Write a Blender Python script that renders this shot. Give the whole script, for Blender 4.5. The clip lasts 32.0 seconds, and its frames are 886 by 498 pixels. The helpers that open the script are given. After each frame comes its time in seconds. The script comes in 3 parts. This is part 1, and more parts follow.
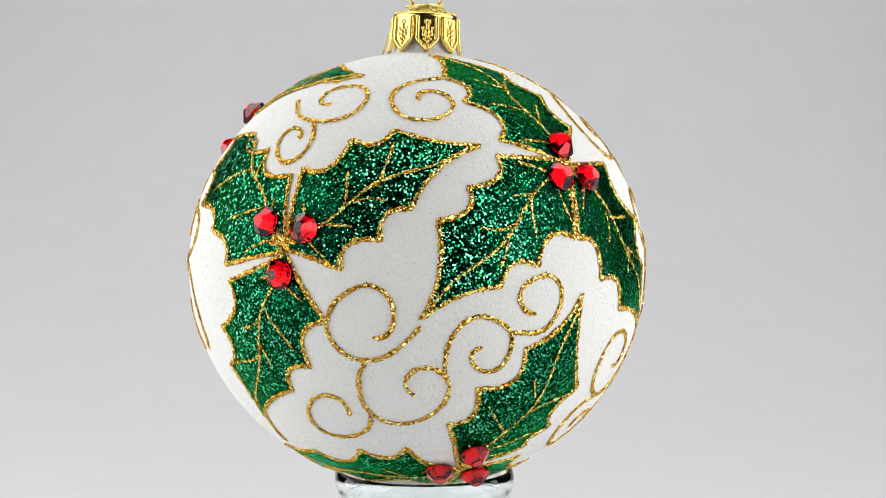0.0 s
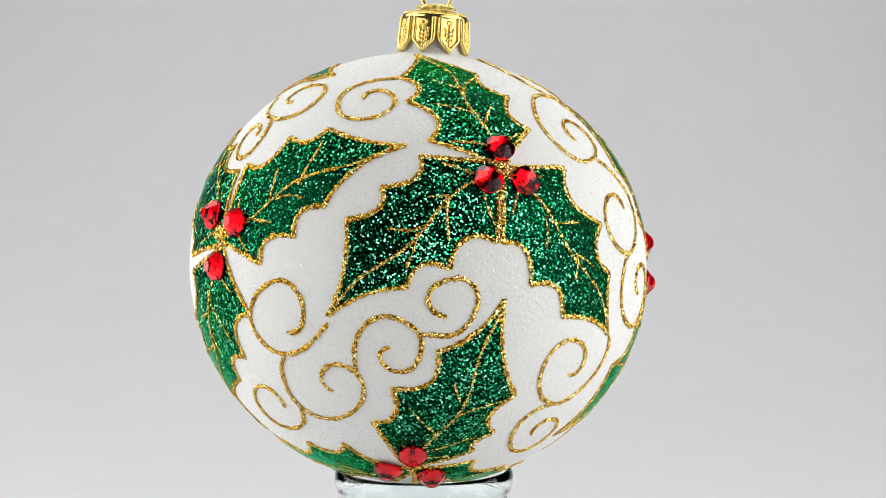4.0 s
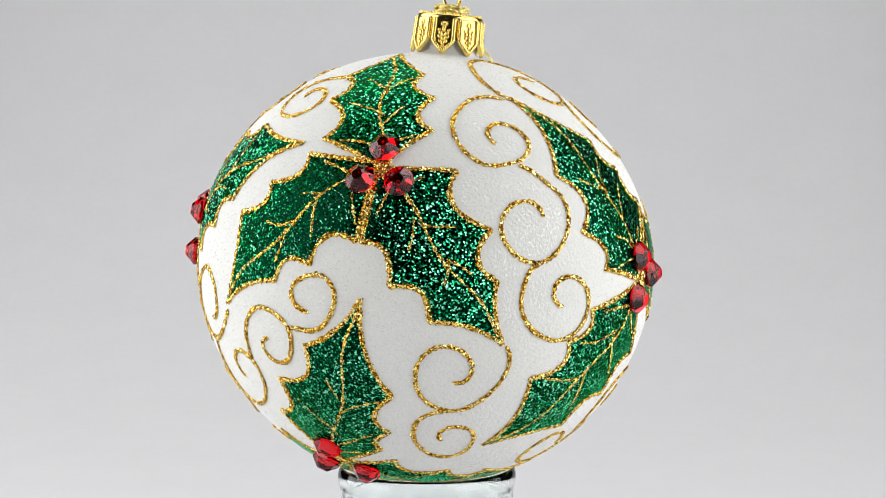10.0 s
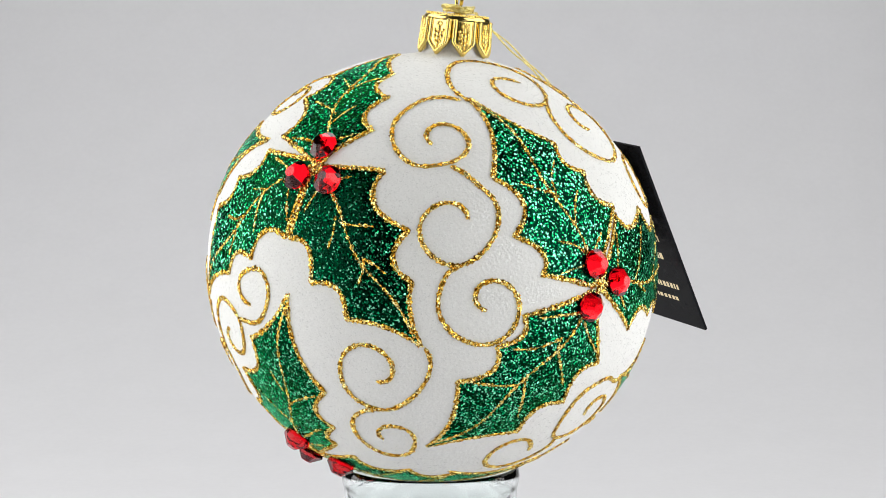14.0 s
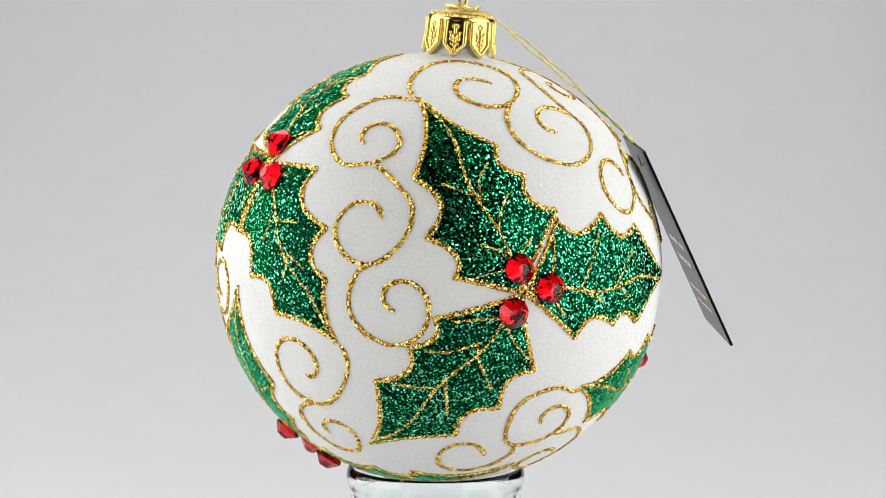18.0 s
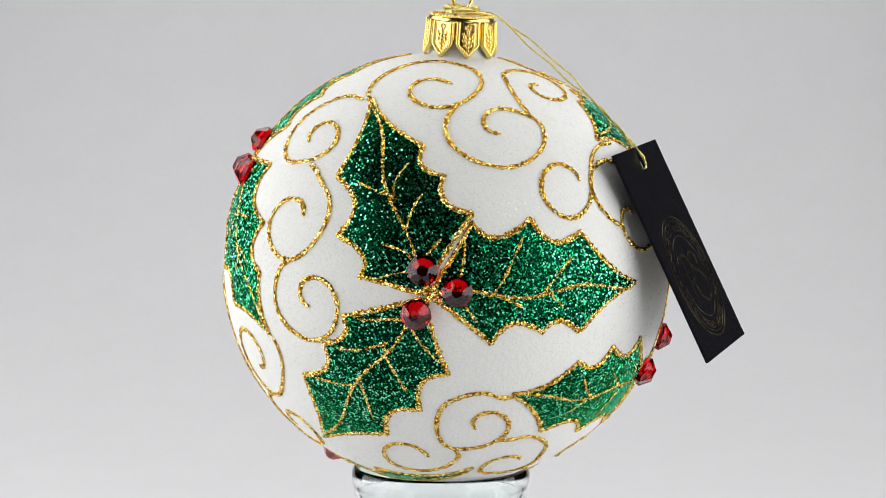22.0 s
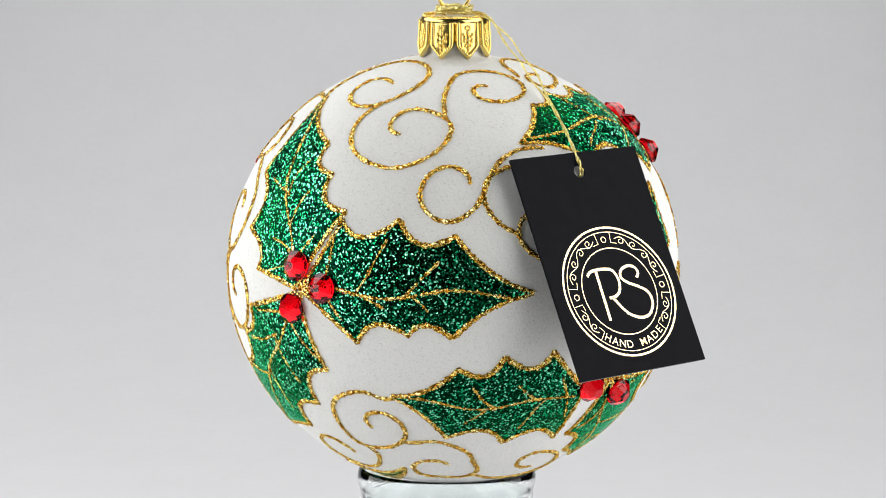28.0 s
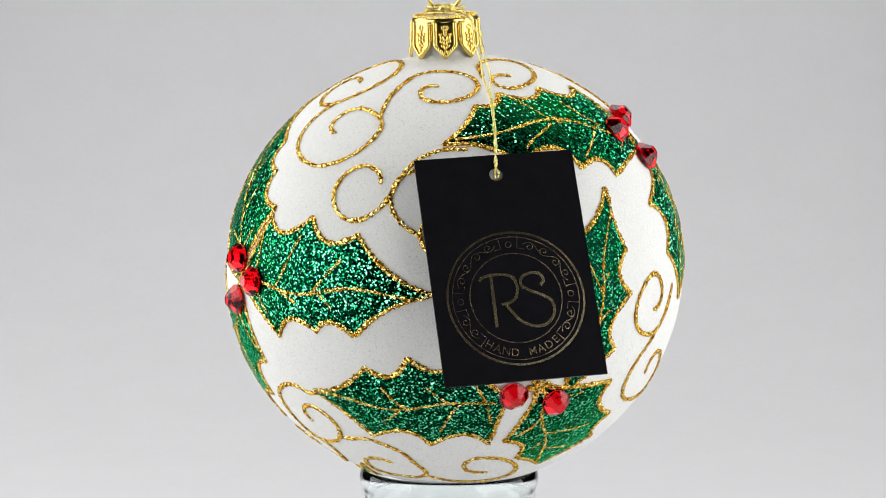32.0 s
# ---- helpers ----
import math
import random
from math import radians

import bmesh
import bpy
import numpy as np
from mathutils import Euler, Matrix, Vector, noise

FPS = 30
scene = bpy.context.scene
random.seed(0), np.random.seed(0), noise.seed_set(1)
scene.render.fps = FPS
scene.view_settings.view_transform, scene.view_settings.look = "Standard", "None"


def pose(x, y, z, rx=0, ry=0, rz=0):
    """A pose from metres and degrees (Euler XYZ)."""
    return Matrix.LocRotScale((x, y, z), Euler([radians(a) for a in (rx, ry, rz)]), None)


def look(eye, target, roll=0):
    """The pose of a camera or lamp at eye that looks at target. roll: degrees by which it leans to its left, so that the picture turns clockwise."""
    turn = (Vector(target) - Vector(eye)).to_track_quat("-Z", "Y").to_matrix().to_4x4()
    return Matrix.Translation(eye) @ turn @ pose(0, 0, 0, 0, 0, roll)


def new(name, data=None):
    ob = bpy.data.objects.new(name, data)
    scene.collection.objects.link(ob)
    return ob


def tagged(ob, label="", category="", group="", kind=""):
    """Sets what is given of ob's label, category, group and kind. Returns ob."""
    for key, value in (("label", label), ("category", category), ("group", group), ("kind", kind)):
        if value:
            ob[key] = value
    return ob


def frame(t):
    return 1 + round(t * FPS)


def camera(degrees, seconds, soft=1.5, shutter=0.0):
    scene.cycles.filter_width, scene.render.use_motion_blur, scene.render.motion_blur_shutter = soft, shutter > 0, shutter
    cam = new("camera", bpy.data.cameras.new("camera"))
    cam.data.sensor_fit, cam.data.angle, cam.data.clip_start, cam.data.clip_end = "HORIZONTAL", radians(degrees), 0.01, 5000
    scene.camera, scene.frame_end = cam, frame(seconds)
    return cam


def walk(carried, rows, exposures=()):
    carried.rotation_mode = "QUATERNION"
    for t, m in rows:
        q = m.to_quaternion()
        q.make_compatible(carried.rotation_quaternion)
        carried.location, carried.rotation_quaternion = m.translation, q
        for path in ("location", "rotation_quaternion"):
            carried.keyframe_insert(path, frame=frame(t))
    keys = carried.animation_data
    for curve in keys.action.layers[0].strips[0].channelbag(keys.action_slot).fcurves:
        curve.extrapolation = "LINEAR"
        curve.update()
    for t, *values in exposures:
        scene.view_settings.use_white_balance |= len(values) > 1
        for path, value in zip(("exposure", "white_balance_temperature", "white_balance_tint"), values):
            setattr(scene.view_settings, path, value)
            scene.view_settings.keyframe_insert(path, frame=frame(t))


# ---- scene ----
# A painted glass bauble with a hang tag turns on a glass before a grey sweep.
# Plan: the turning axis is the world's z axis, the sweep lies at z = 0.
MID = 0.1343                      # height of the bauble's middle
RAD, FLAT, EGG = 0.05012, 0.9514, 0.0087    # bauble's radius, how far its poles are pressed in, how far it narrows below
OUT_A, OUT_B = -0.00443, 0.01125    # how far its belt is out of round
OFF = Vector((-0.00417, -0.00045, 0.0))    # bauble's middle from the turning axis
LEAN = Vector((0.0312, 0.1000, 0.9945))    # the bauble's own axis
TURN = [(0, 0.00), (1, -5.62), (2, -11.24), (3, -16.94), (3.5, -19.76), (5.5, -31.50), (6, -34.57), (7, -40.66), (8, -46.84), (9, -52.92),
        (10, -58.66), (11, -64.14), (12, -69.29), (13, -74.72), (14, -80.27), (14.5, -82.97), (16.5, -94.88), (17, -97.72), (18, -103.49),
        (19, -109.44), (20, -115.43), (21, -121.53), (22, -127.52), (23, -133.38), (24, -138.86), (25, -144.48), (25.5, -147.36), (27.5, -158.68), (28, -161.57), (29, -167.45), (30, -173.44), (31, -179.68), (32, -185.81)]

cam = camera(22.36, 32.0, soft=0.75)
STAND = pose(0.00145, -0.49400, MID + 0.05333, 90 - 5.659, 0, 0)
walk(cam, [(0, STAND), (32, STAND)], exposures=[(0, 0.0), (32, 0.0)])

# ---- light: two softboxes beside the bauble, one added fill lamp over the sweep ----
world = bpy.data.worlds.new("studio")
scene.world = world
world.use_nodes = True
world.node_tree.nodes["Background"].inputs[0].default_value = (0.8, 0.85, 1, 1)
world.node_tree.nodes["Background"].inputs[1].default_value = 0.02


def softbox(name, eye, target, width, height, watts, colour=(1, 1, 1)):
    lamp = bpy.data.lights.new(name, "AREA")
    lamp.shape, lamp.size, lamp.size_y, lamp.energy, lamp.color = "RECTANGLE", width, height, watts, colour
    ob = new(name, lamp)
    ob.matrix_world = look(eye, target)
    return ob


softbox("softbox_west", (-0.55, -0.06, MID + 0.17), (0, -0.01, MID), 0.90, 0.62, 4.9, (1.0, 0.998, 0.988))
softbox("softbox_east", (0.53, -0.17, MID + 0.17), (0, -0.01, MID), 0.90, 0.62, 4.6, (1.0, 0.998, 0.988))
# unseen fill, added to brighten the sweep, its floor and the bauble's top
softbox("added_top_fill", (0.0, 0.24, 0.58), (0.0, 0.24, 0.0), 0.75, 0.34, 2.15, (1.0, 0.998, 0.988))


# ---- materials ----
def shader(name):
    m = bpy.data.materials.new(name)
    m.use_nodes = True
    tree = m.node_tree
    return m, tree, tree.nodes["Principled BSDF"]


def node(tree, kind, **sockets):
    n = tree.nodes.new(kind)
    for key, value in sockets.items():
        n.inputs[key].default_value = value
    return n


def maths(tree, op, a, b):
    n = tree.nodes.new("ShaderNodeMath")
    n.operation = op
    for i, v in enumerate((a, b)):
        if isinstance(v, (int, float)):
            n.inputs[i].default_value = v
        else:
            tree.links.new(v, n.inputs[i])
    return n.outputs[0]


def vecs(tree, op, a, b=None, scale=None):
    n = tree.nodes.new("ShaderNodeVectorMath")
    n.operation = op
    for i, v in enumerate((a, b)):
        if v is None:
            continue
        if isinstance(v, tuple):
            n.inputs[i].default_value = v
        else:
            tree.links.new(v, n.inputs[i])
    if scale is not None:
        if isinstance(scale, (int, float)):
            n.inputs["Scale"].default_value = scale
        else:
            tree.links.new(scale, n.inputs["Scale"])
    return n.outputs[0]


def ramp(tree, fac, stops):
    n = tree.nodes.new("ShaderNodeValToRGB")
    while len(n.color_ramp.elements) < len(stops):
        n.color_ramp.elements.new(0.5)
    for e, (p, c) in zip(n.color_ramp.elements, stops):
        e.position, e.color = p, (*c, 1)
    tree.links.new(fac, n.inputs[0])
    return n.outputs[0]


def glitter(name, flake, tilt, stops, metal, rough, rare=0.0, lump=0.0, edge=(1, 1, 1), clump=0.0, dull=0.0, spark=0.0):
    """Flakes of that size in metres, each with a tilt and a tone of its own. rare: the share of flakes that lie flat and matt; dull: their tone; spark: the gloss of the others."""
    m, tree, out = shader(name)
    where = tree.nodes.new("ShaderNodeTexCoord").outputs["Object"]
    cells = node(tree, "ShaderNodeTexVoronoi", Scale=1 / flake, Randomness=1.0)
    tree.links.new(where, cells.inputs["Vector"])
    split = tree.nodes.new("ShaderNodeSeparateColor")
    tree.links.new(cells.outputs["Color"], split.inputs[0])
    turn = vecs(tree, "SUBTRACT", cells.outputs["Color"], (0.5, 0.5, 0.5))
    spin = tree.nodes.new("ShaderNodeVectorTransform")
    spin.vector_type, spin.convert_from, spin.convert_to = "VECTOR", "OBJECT", "WORLD"
    tree.links.new(turn, spin.inputs[0])
    strength = tilt
    shiny = None
    if rare:
        shiny = maths(tree, "GREATER_THAN", split.outputs[1], rare)
        strength = maths(tree, "ADD", maths(tree, "MULTIPLY", shiny, tilt * 0.85), tilt * 0.15)
    if spark:
        tree.links.new(maths(tree, "MULTIPLY", shiny, spark), out.inputs["Specular IOR Level"])
    if rare and not dull:
        tree.links.new(maths(tree, "MULTIPLY", shiny, metal), out.inputs["Metallic"])
    else:
        out.inputs["Metallic"].default_value = metal
    normal = tree.nodes.new("ShaderNodeNewGeometry").outputs["Normal"]
    if lump:
        rough_noise = node(tree, "ShaderNodeTexNoise", Scale=1 / (flake * 3), Detail=2.0)
        tree.links.new(where, rough_noise.inputs["Vector"])
        bump = node(tree, "ShaderNodeBump", Strength=0.5, Distance=lump)
        tree.links.new(rough_noise.outputs[0], bump.inputs["Height"])
        normal = bump.outputs[0]
    tree.links.new(vecs(tree, "NORMALIZE", vecs(tree, "ADD", normal, vecs(tree, "SCALE", spin.outputs[0], scale=strength))), out.inputs["Normal"])
    tone = split.outputs[0]
    if clump:
        patch = node(tree, "ShaderNodeTexNoise", Scale=0.42 / flake, Detail=1.0)
        tree.links.new(where, patch.inputs["Vector"])
        tone = maths(tree, "ADD", tone, maths(tree, "MULTIPLY", maths(tree, "SUBTRACT", patch.outputs[0], 0.5), clump))
    if dull:
        tone = maths(tree, "MULTIPLY", tone, maths(tree, "ADD", maths(tree, "MULTIPLY", shiny, 1 - dull), dull))
    tree.links.new(ramp(tree, tone, stops), out.inputs["Base Color"])
    out.inputs["Roughness"].default_value = rough
    out.inputs["Specular Tint"].default_value = (*edge, 1)
    return m


def plain(name, colour, rough=0.5, metal=0.0, grain=0.0, size=0.002, relief=0.0, coat=0.0):
    m, tree, out = shader(name)
    where = tree.nodes.new("ShaderNodeTexCoord").outputs["Object"]
    fine = node(tree, "ShaderNodeTexNoise", Scale=1 / size, Detail=5.0)
    wide = node(tree, "ShaderNodeTexNoise", Scale=0.12 / size, Detail=2.0)
    for n in (fine, wide):
        tree.links.new(where, n.inputs["Vector"])
    both = maths(tree, "ADD", maths(tree, "MULTIPLY", fine.outputs[0], 0.5), maths(tree, "MULTIPLY", wide.outputs[0], 0.5))
    low, high = [max(0, c * (1 - grain)) for c in colour], [min(1, c * (1 + grain)) for c in colour]
    tree.links.new(ramp(tree, both, [(0.3, low), (0.7, high)]), out.inputs["Base Color"])
    tree.links.new(maths(tree, "ADD", maths(tree, "MULTIPLY", both, 0.12), rough - 0.06), out.inputs["Roughness"])
    out.inputs["Metallic"].default_value = metal
    out.inputs["Coat Weight"].default_value = coat
    if relief:
        bump = node(tree, "ShaderNodeBump", Strength=0.4, Distance=relief)
        tree.links.new(fine.outputs[0], bump.inputs["Height"])
        tree.links.new(bump.outputs[0], out.inputs["Normal"])
    return m


WHITE = glitter("white_frost", 0.00024, 0.5, [(0.0, (0.76, 0.76, 0.74)), (1.0, (0.82, 0.82, 0.80))], 0.0, 0.22, rare=0.925, lump=0.0002, spark=0.75)
WHITE.node_tree.nodes["Principled BSDF"].inputs["IOR"].default_value = 1.8
# the palest stop puts the leaves' white-green glints into the flake colour
GREEN = glitter("green_glitter", 0.00031, 1.2, [(0.0, (0.0, 0.006, 0.003)), (0.3, (0.0, 0.030, 0.011)), (0.52, (0.0, 0.12, 0.046)), (0.75, (0.012, 0.56, 0.24)), (0.95, (0.38, 1.0, 0.72))],
                0.96, 0.2, rare=0.47, edge=(0.15, 0.95, 0.5), clump=0.5, dull=0.2)
GOLD = glitter("gold_glitter", 0.00032, 1.5, [(0.0, (0.20, 0.075, 0.005)), (0.35, (0.58, 0.27, 0.02)), (0.62, (0.95, 0.64, 0.10)), (1.0, (1.0, 0.95, 0.50))], 0.9, 0.26,
               lump=0.0002, edge=(1.0, 0.8, 0.35), clump=1.1)
BRASS = plain("gold_foil", (0.92, 0.71, 0.22), 0.19, 1.0, 0.08, 0.001, 0.00003)
THREAD = glitter("gold_thread", 0.0003, 1.0, [(0.0, (0.62, 0.48, 0.10)), (1.0, (1.0, 0.90, 0.40))], 0.8, 0.3)
PRINT = plain("gold_print", (0.92, 0.76, 0.45), 0.16, 1.0, 0.05, 0.0006)
CARD = plain("black_card", (0.008, 0.008, 0.010), 0.2, 0.0, 0.2, 0.0004, 0.00001)
CARD.node_tree.nodes["Principled BSDF"].inputs["Specular IOR Level"].default_value = 0.03
SWEEP = plain("grey_paper", (0.745, 0.745, 0.765), 0.8, 0.0, 0.02, 0.003, 0.00005)
WALL = plain("dark_wall", (0.09, 0.09, 0.095), 0.8, 0.0, 0.15, 0.02)

GEM, tree, GEM_OUT = shader("red_crystal")
GEM_OUT.inputs["Base Color"].default_value = (0.90, 0.003, 0.009, 1)
GEM_OUT.inputs["Transmission Weight"].default_value, GEM_OUT.inputs["Roughness"].default_value, GEM_OUT.inputs["IOR"].default_value = 1.0, 0.0, 1.46
FOIL = plain("silver_foil", (0.8, 0.8, 0.8), 0.07, 1.0, 0.04, 0.0005)

GLASS, tree, out = shader("clear_glass")
out.inputs["Base Color"].default_value = (0.92, 0.96, 0.955, 1)
out.inputs["Transmission Weight"].default_value, out.inputs["Roughness"].default_value, out.inputs["IOR"].default_value = 1.0, 0.01, 1.5


# ---- building helpers ----
def part(name, bm, material, parent=None, label="", smooth=True):
    mesh = bpy.data.meshes.new(name)
    bm.normal_update()
    bm.to_mesh(mesh)
    bm.free()
    mesh.materials.append(material)
    mesh.polygons.foreach_set("use_smooth", [smooth] * len(mesh.polygons))
    ob = new(name, mesh)
    ob.parent = parent
    return tagged(ob, label)


def skin(rings, closed_ends=True, loop=True):
    """A mesh through rings of points, all with the same count."""
    bm = bmesh.new()
    rows = [[bm.verts.new(p) for p in ring] for ring in rings]
    for a, b in zip(rows, rows[1:]):
        n = len(a)
        for i in range(n if loop else n - 1):
            bm.faces.new((a[i], a[(i + 1) % n], b[(i + 1) % n], b[i]))
    if closed_ends and loop:
        bm.faces.new(rows[0][::-1])
        bm.faces.new(rows[-1])
    return bm


def lathe(profile, sides, closed_ends=False):
    rings = [[(r * math.cos(2 * math.pi * k / sides), r * math.sin(2 * math.pi * k / sides), z) for k in range(sides)] for r, z in profile]
    return skin(rings, closed_ends)


def tube(points, radius, sides=8, wobble=0.0):
    """A round wire along points."""
    rings, up = [], Vector((0.3, 0.2, 0.93))
    for i, p in enumerate(points):
        d = (points[min(i + 1, len(points) - 1)] - points[max(i - 1, 0)]).normalized()
        side = d.cross(up).normalized()
        top = side.cross(d)
        r = radius * (1 + random.uniform(-wobble, wobble))
        rings.append([p + r * (math.cos(2 * math.pi * k / sides) * side + math.sin(2 * math.pi * k / sides) * top) for k in range(sides)])
    return skin(rings)


# ---- the studio: sweep, floor, walls ----
bm = bmesh.new()
profile = [(-0.25, 0.0), (0.0, 0.0), (0.38, 0.0)]
for k in range(60):
    a = math.pi / 2 * ((k + 0.5) / 60) ** 1.25
    profile.append((profile[-1][0] + 0.0125 * math.cos(a), profile[-1][1] + 0.0125 * math.sin(a)))
profile.append((profile[-1][0], 0.8))
rows = [[bm.verts.new((x, y, z)) for x in (-0.47, -0.235, 0, 0.235, 0.47)] for y, z in profile]
for a, b in zip(rows, rows[1:]):
    for i in range(4):
        bm.faces.new((a[i], a[i + 1], b[i + 1], b[i]))
sweep = part("backdrop", bm, SWEEP)
tagged(sweep, "seamless light grey paper backdrop curving up behind the bauble", "backdrop", kind="structure")
thick = sweep.modifiers.new("sheet", "SOLIDIFY")
thick.thickness, thick.offset = 0.002, -1


def slab(name, low, high, label, category, material=None):
    bm = bmesh.new()
    bmesh.ops.create_cube(bm, size=1, matrix=Matrix.LocRotScale((Vector(low) + Vector(high)) / 2, None, Vector(high) - Vector(low)))
    return tagged(part(name, bm, material or WALL, smooth=False), label, category, kind="structure")


TABLE = plain("white_laminate", (0.8, 0.8, 0.8), 0.5, 0.0, 0.02, 0.004)
slab("floor", (-1.7, -2.0, -0.85), (1.7, 1.4, -0.75), "dark plain studio floor under the table", "floor")
slab("plinth", (-0.75, -0.85, -0.75), (0.75, 0.95, -0.004), "white plain plinth under the backdrop paper", "plinth", TABLE)
slab("ceiling", (-1.7, -2.0, 2.2), (1.7, 1.4, 2.3), "dark plain studio ceiling", "ceiling")
slab("wall_west", (-1.8, -2.0, -0.85), (-1.7, 1.4, 2.3), "dark plain studio wall", "wall")
slab("wall_east", (1.7, -2.0, -0.85), (1.8, 1.4, 2.3), "dark plain studio wall", "wall")
slab("wall_north", (-1.8, 1.4, -0.85), (1.8, 1.5, 2.3), "dark plain studio wall", "wall")
slab("wall_south", (-1.8, -2.1, -0.85), (1.8, -2.0, 2.3), "dark plain studio wall", "wall")

# ---- the glass ----
GLASS_OFF = Vector((-0.0027, -0.0009, 0))
TOP = MID - 0.0445
outer = [(0.0001, 0.0), (0.0150, 0.0), (0.0166, 0.0006), (0.0172, 0.002), (0.0184, 0.03), (0.0193, TOP - 0.0090), (0.0194, TOP - 0.0062), (0.01945, TOP - 0.0052),
         (0.0197, TOP - 0.0044), (0.0199, TOP - 0.0036), (0.0200, TOP - 0.0027), (0.0200, TOP - 0.0018), (0.0198, TOP - 0.0009), (0.0195, TOP - 0.0003), (0.0191, TOP),
         (0.0188, TOP - 0.0003), (0.0186, TOP - 0.0011), (0.0184, TOP - 0.0023), (0.0182, TOP - 0.0040)]
inner = [(0.0181, TOP - 0.0050, 0.0), (0.0180, TOP - 0.0062, 0.0), (0.0177, TOP - 0.0085, 0.0004), (0.0171, TOP - 0.02, 0.0007), (0.0154, 0.03, 0.0007), (0.0140, 0.018, 0.0004), (0.0120, 0.0155, 0.0), (0.0001, 0.0150, 0.0)]
rings = []
for r, z, flute in [(r, z, 0.0) for r, z in outer] + inner:
    rings.append([((r + flute * math.cos(14 * a)) * math.cos(a), (r + flute * math.cos(14 * a)) * math.sin(a), z) for a in (2 * math.pi * k / 168 for k in range(168))])
glass = part("tumbler", skin(rings), GLASS)
tagged(glass, "small clear thick-walled glass tumbler carrying the bauble on its rim", "glass")

# ---- the bauble ----
bauble = new("christmas_bauble")
tagged(bauble, "white frosted glass bauble with green glitter holly and red rhinestones", "christmas ornament")


def spot(lon, lat):
    """The way to a place on the bauble, by degrees round its axis and up from its belt."""
    a, b = radians(lon), radians(lat)
    return Vector((math.cos(b) * math.sin(a), -math.cos(b) * math.cos(a), math.sin(b)))


def lift(way, up=0.0):
    """The point over the shell in that direction, up metres above it."""
    belt = 1 + EGG * (way.z - 0.35) + OUT_A * (way.y ** 2 - way.x ** 2) + OUT_B * 2 * way.x * way.y
    return Vector((way.x * belt, way.y * belt, way.z * FLAT)) * (RAD + up)


def compass(way):
    east = Vector((0, 0, 1)).cross(way).normalized()
    return east, way.cross(east)


CAP_Z = -0.0005                   # how far the neck and cap sit below their drawn height
shell_rings = [[lift(spot(lon, lat)) for lon in range(0, 360, 2)] for lat in range(-88, 82, 2)]
for r, z in [(0.0069, 0.0481), (0.0063, 0.0488), (0.0062, 0.0554), (0.0058, 0.0558)]:
    shell_rings.append([Vector((r * math.sin(radians(lon)), -r * math.cos(radians(lon)), z + CAP_Z)) for lon in range(0, 360, 2)])
part("shell", skin(shell_rings), WHITE, bauble, "white frosted glitter shell")


def bead(ways, width, up=0.0001, lumps=0.34):
    """A raised glitter line on the shell through the given directions."""
    rings, flakes = [], []
    for i, w in enumerate(ways):
        d = (ways[min(i + 1, len(ways) - 1)] - ways[max(i - 1, 0)])
        d = (d - w * d.dot(w)).normalized()
        side = w.cross(d)
        end = min(i, len(ways) - 1 - i)
        r = width / 2 * (1 + random.uniform(-lumps, lumps)) * min(1, 0.55 + 0.25 * end)
        drift = side * random.uniform(-0.12, 0.12) * r
        base = lift(w, up) + drift
        rings.append([base + side * r * math.cos(a) + w * r * 0.5 * math.sin(a) for a in (math.pi * k / 3.5 for k in range(7))])
        for _ in range(4):
            a, far = random.uniform(0.05, 3.1), random.uniform(0.88, 1.06)
            at = base + side * r * far * math.cos(a) + w * r * 0.5 * far * math.sin(a) + d * random.uniform(-0.0002, 0.0002)
            flakes.append((at, (w * 0.8 + side * math.cos(a) * 0.6 + Vector([random.uniform(-0.9, 0.9) for _ in range(3)])).normalized()))
    bm = skin(rings)
    for at, n in flakes:
        one = n.orthogonal().normalized() * random.uniform(0.00008, 0.00014)
        two = n.cross(one)
        bm.faces.new([bm.verts.new(at + p) for p in (one, two, -one, -two)])
    return bm


def along(ways, step):
    """The same line with points a step (metres) apart."""
    out, left = [ways[0]], step
    for a, b in zip(ways, ways[1:]):
        d = (b - a).length * RAD
        at = 0.0
        while d - at >= left > 0:
            at += left
            out.append(a.lerp(b, at / d).normalized())
            left = step
        left -= d - at
    return out


def stroke(lon, lat, heading, step, turns, width=0.00101):
    """A swirl drawn like a pen: steps of so many millimetres, each with its turn in degrees."""
    w = spot(lon, lat)
    east, north = compass(w)
    d = east * math.cos(radians(heading)) + north * math.sin(radians(heading))
    ways, a = [w.copy()], step / 50 / 10
    for turn in turns:
        s = radians(turn / 10) / 2
        for _ in range(10):
            d = d * math.cos(s) + w.cross(d) * math.sin(s)
            w, d = w * math.cos(a) + d * math.sin(a), d * math.cos(a) - w * math.sin(a)
            d = d * math.cos(s) + w.cross(d) * math.sin(s)
            ways.append(w.copy())
    part("swirl", bead(along(ways, 0.00036), width), GOLD, bauble, "gold glitter scroll line")


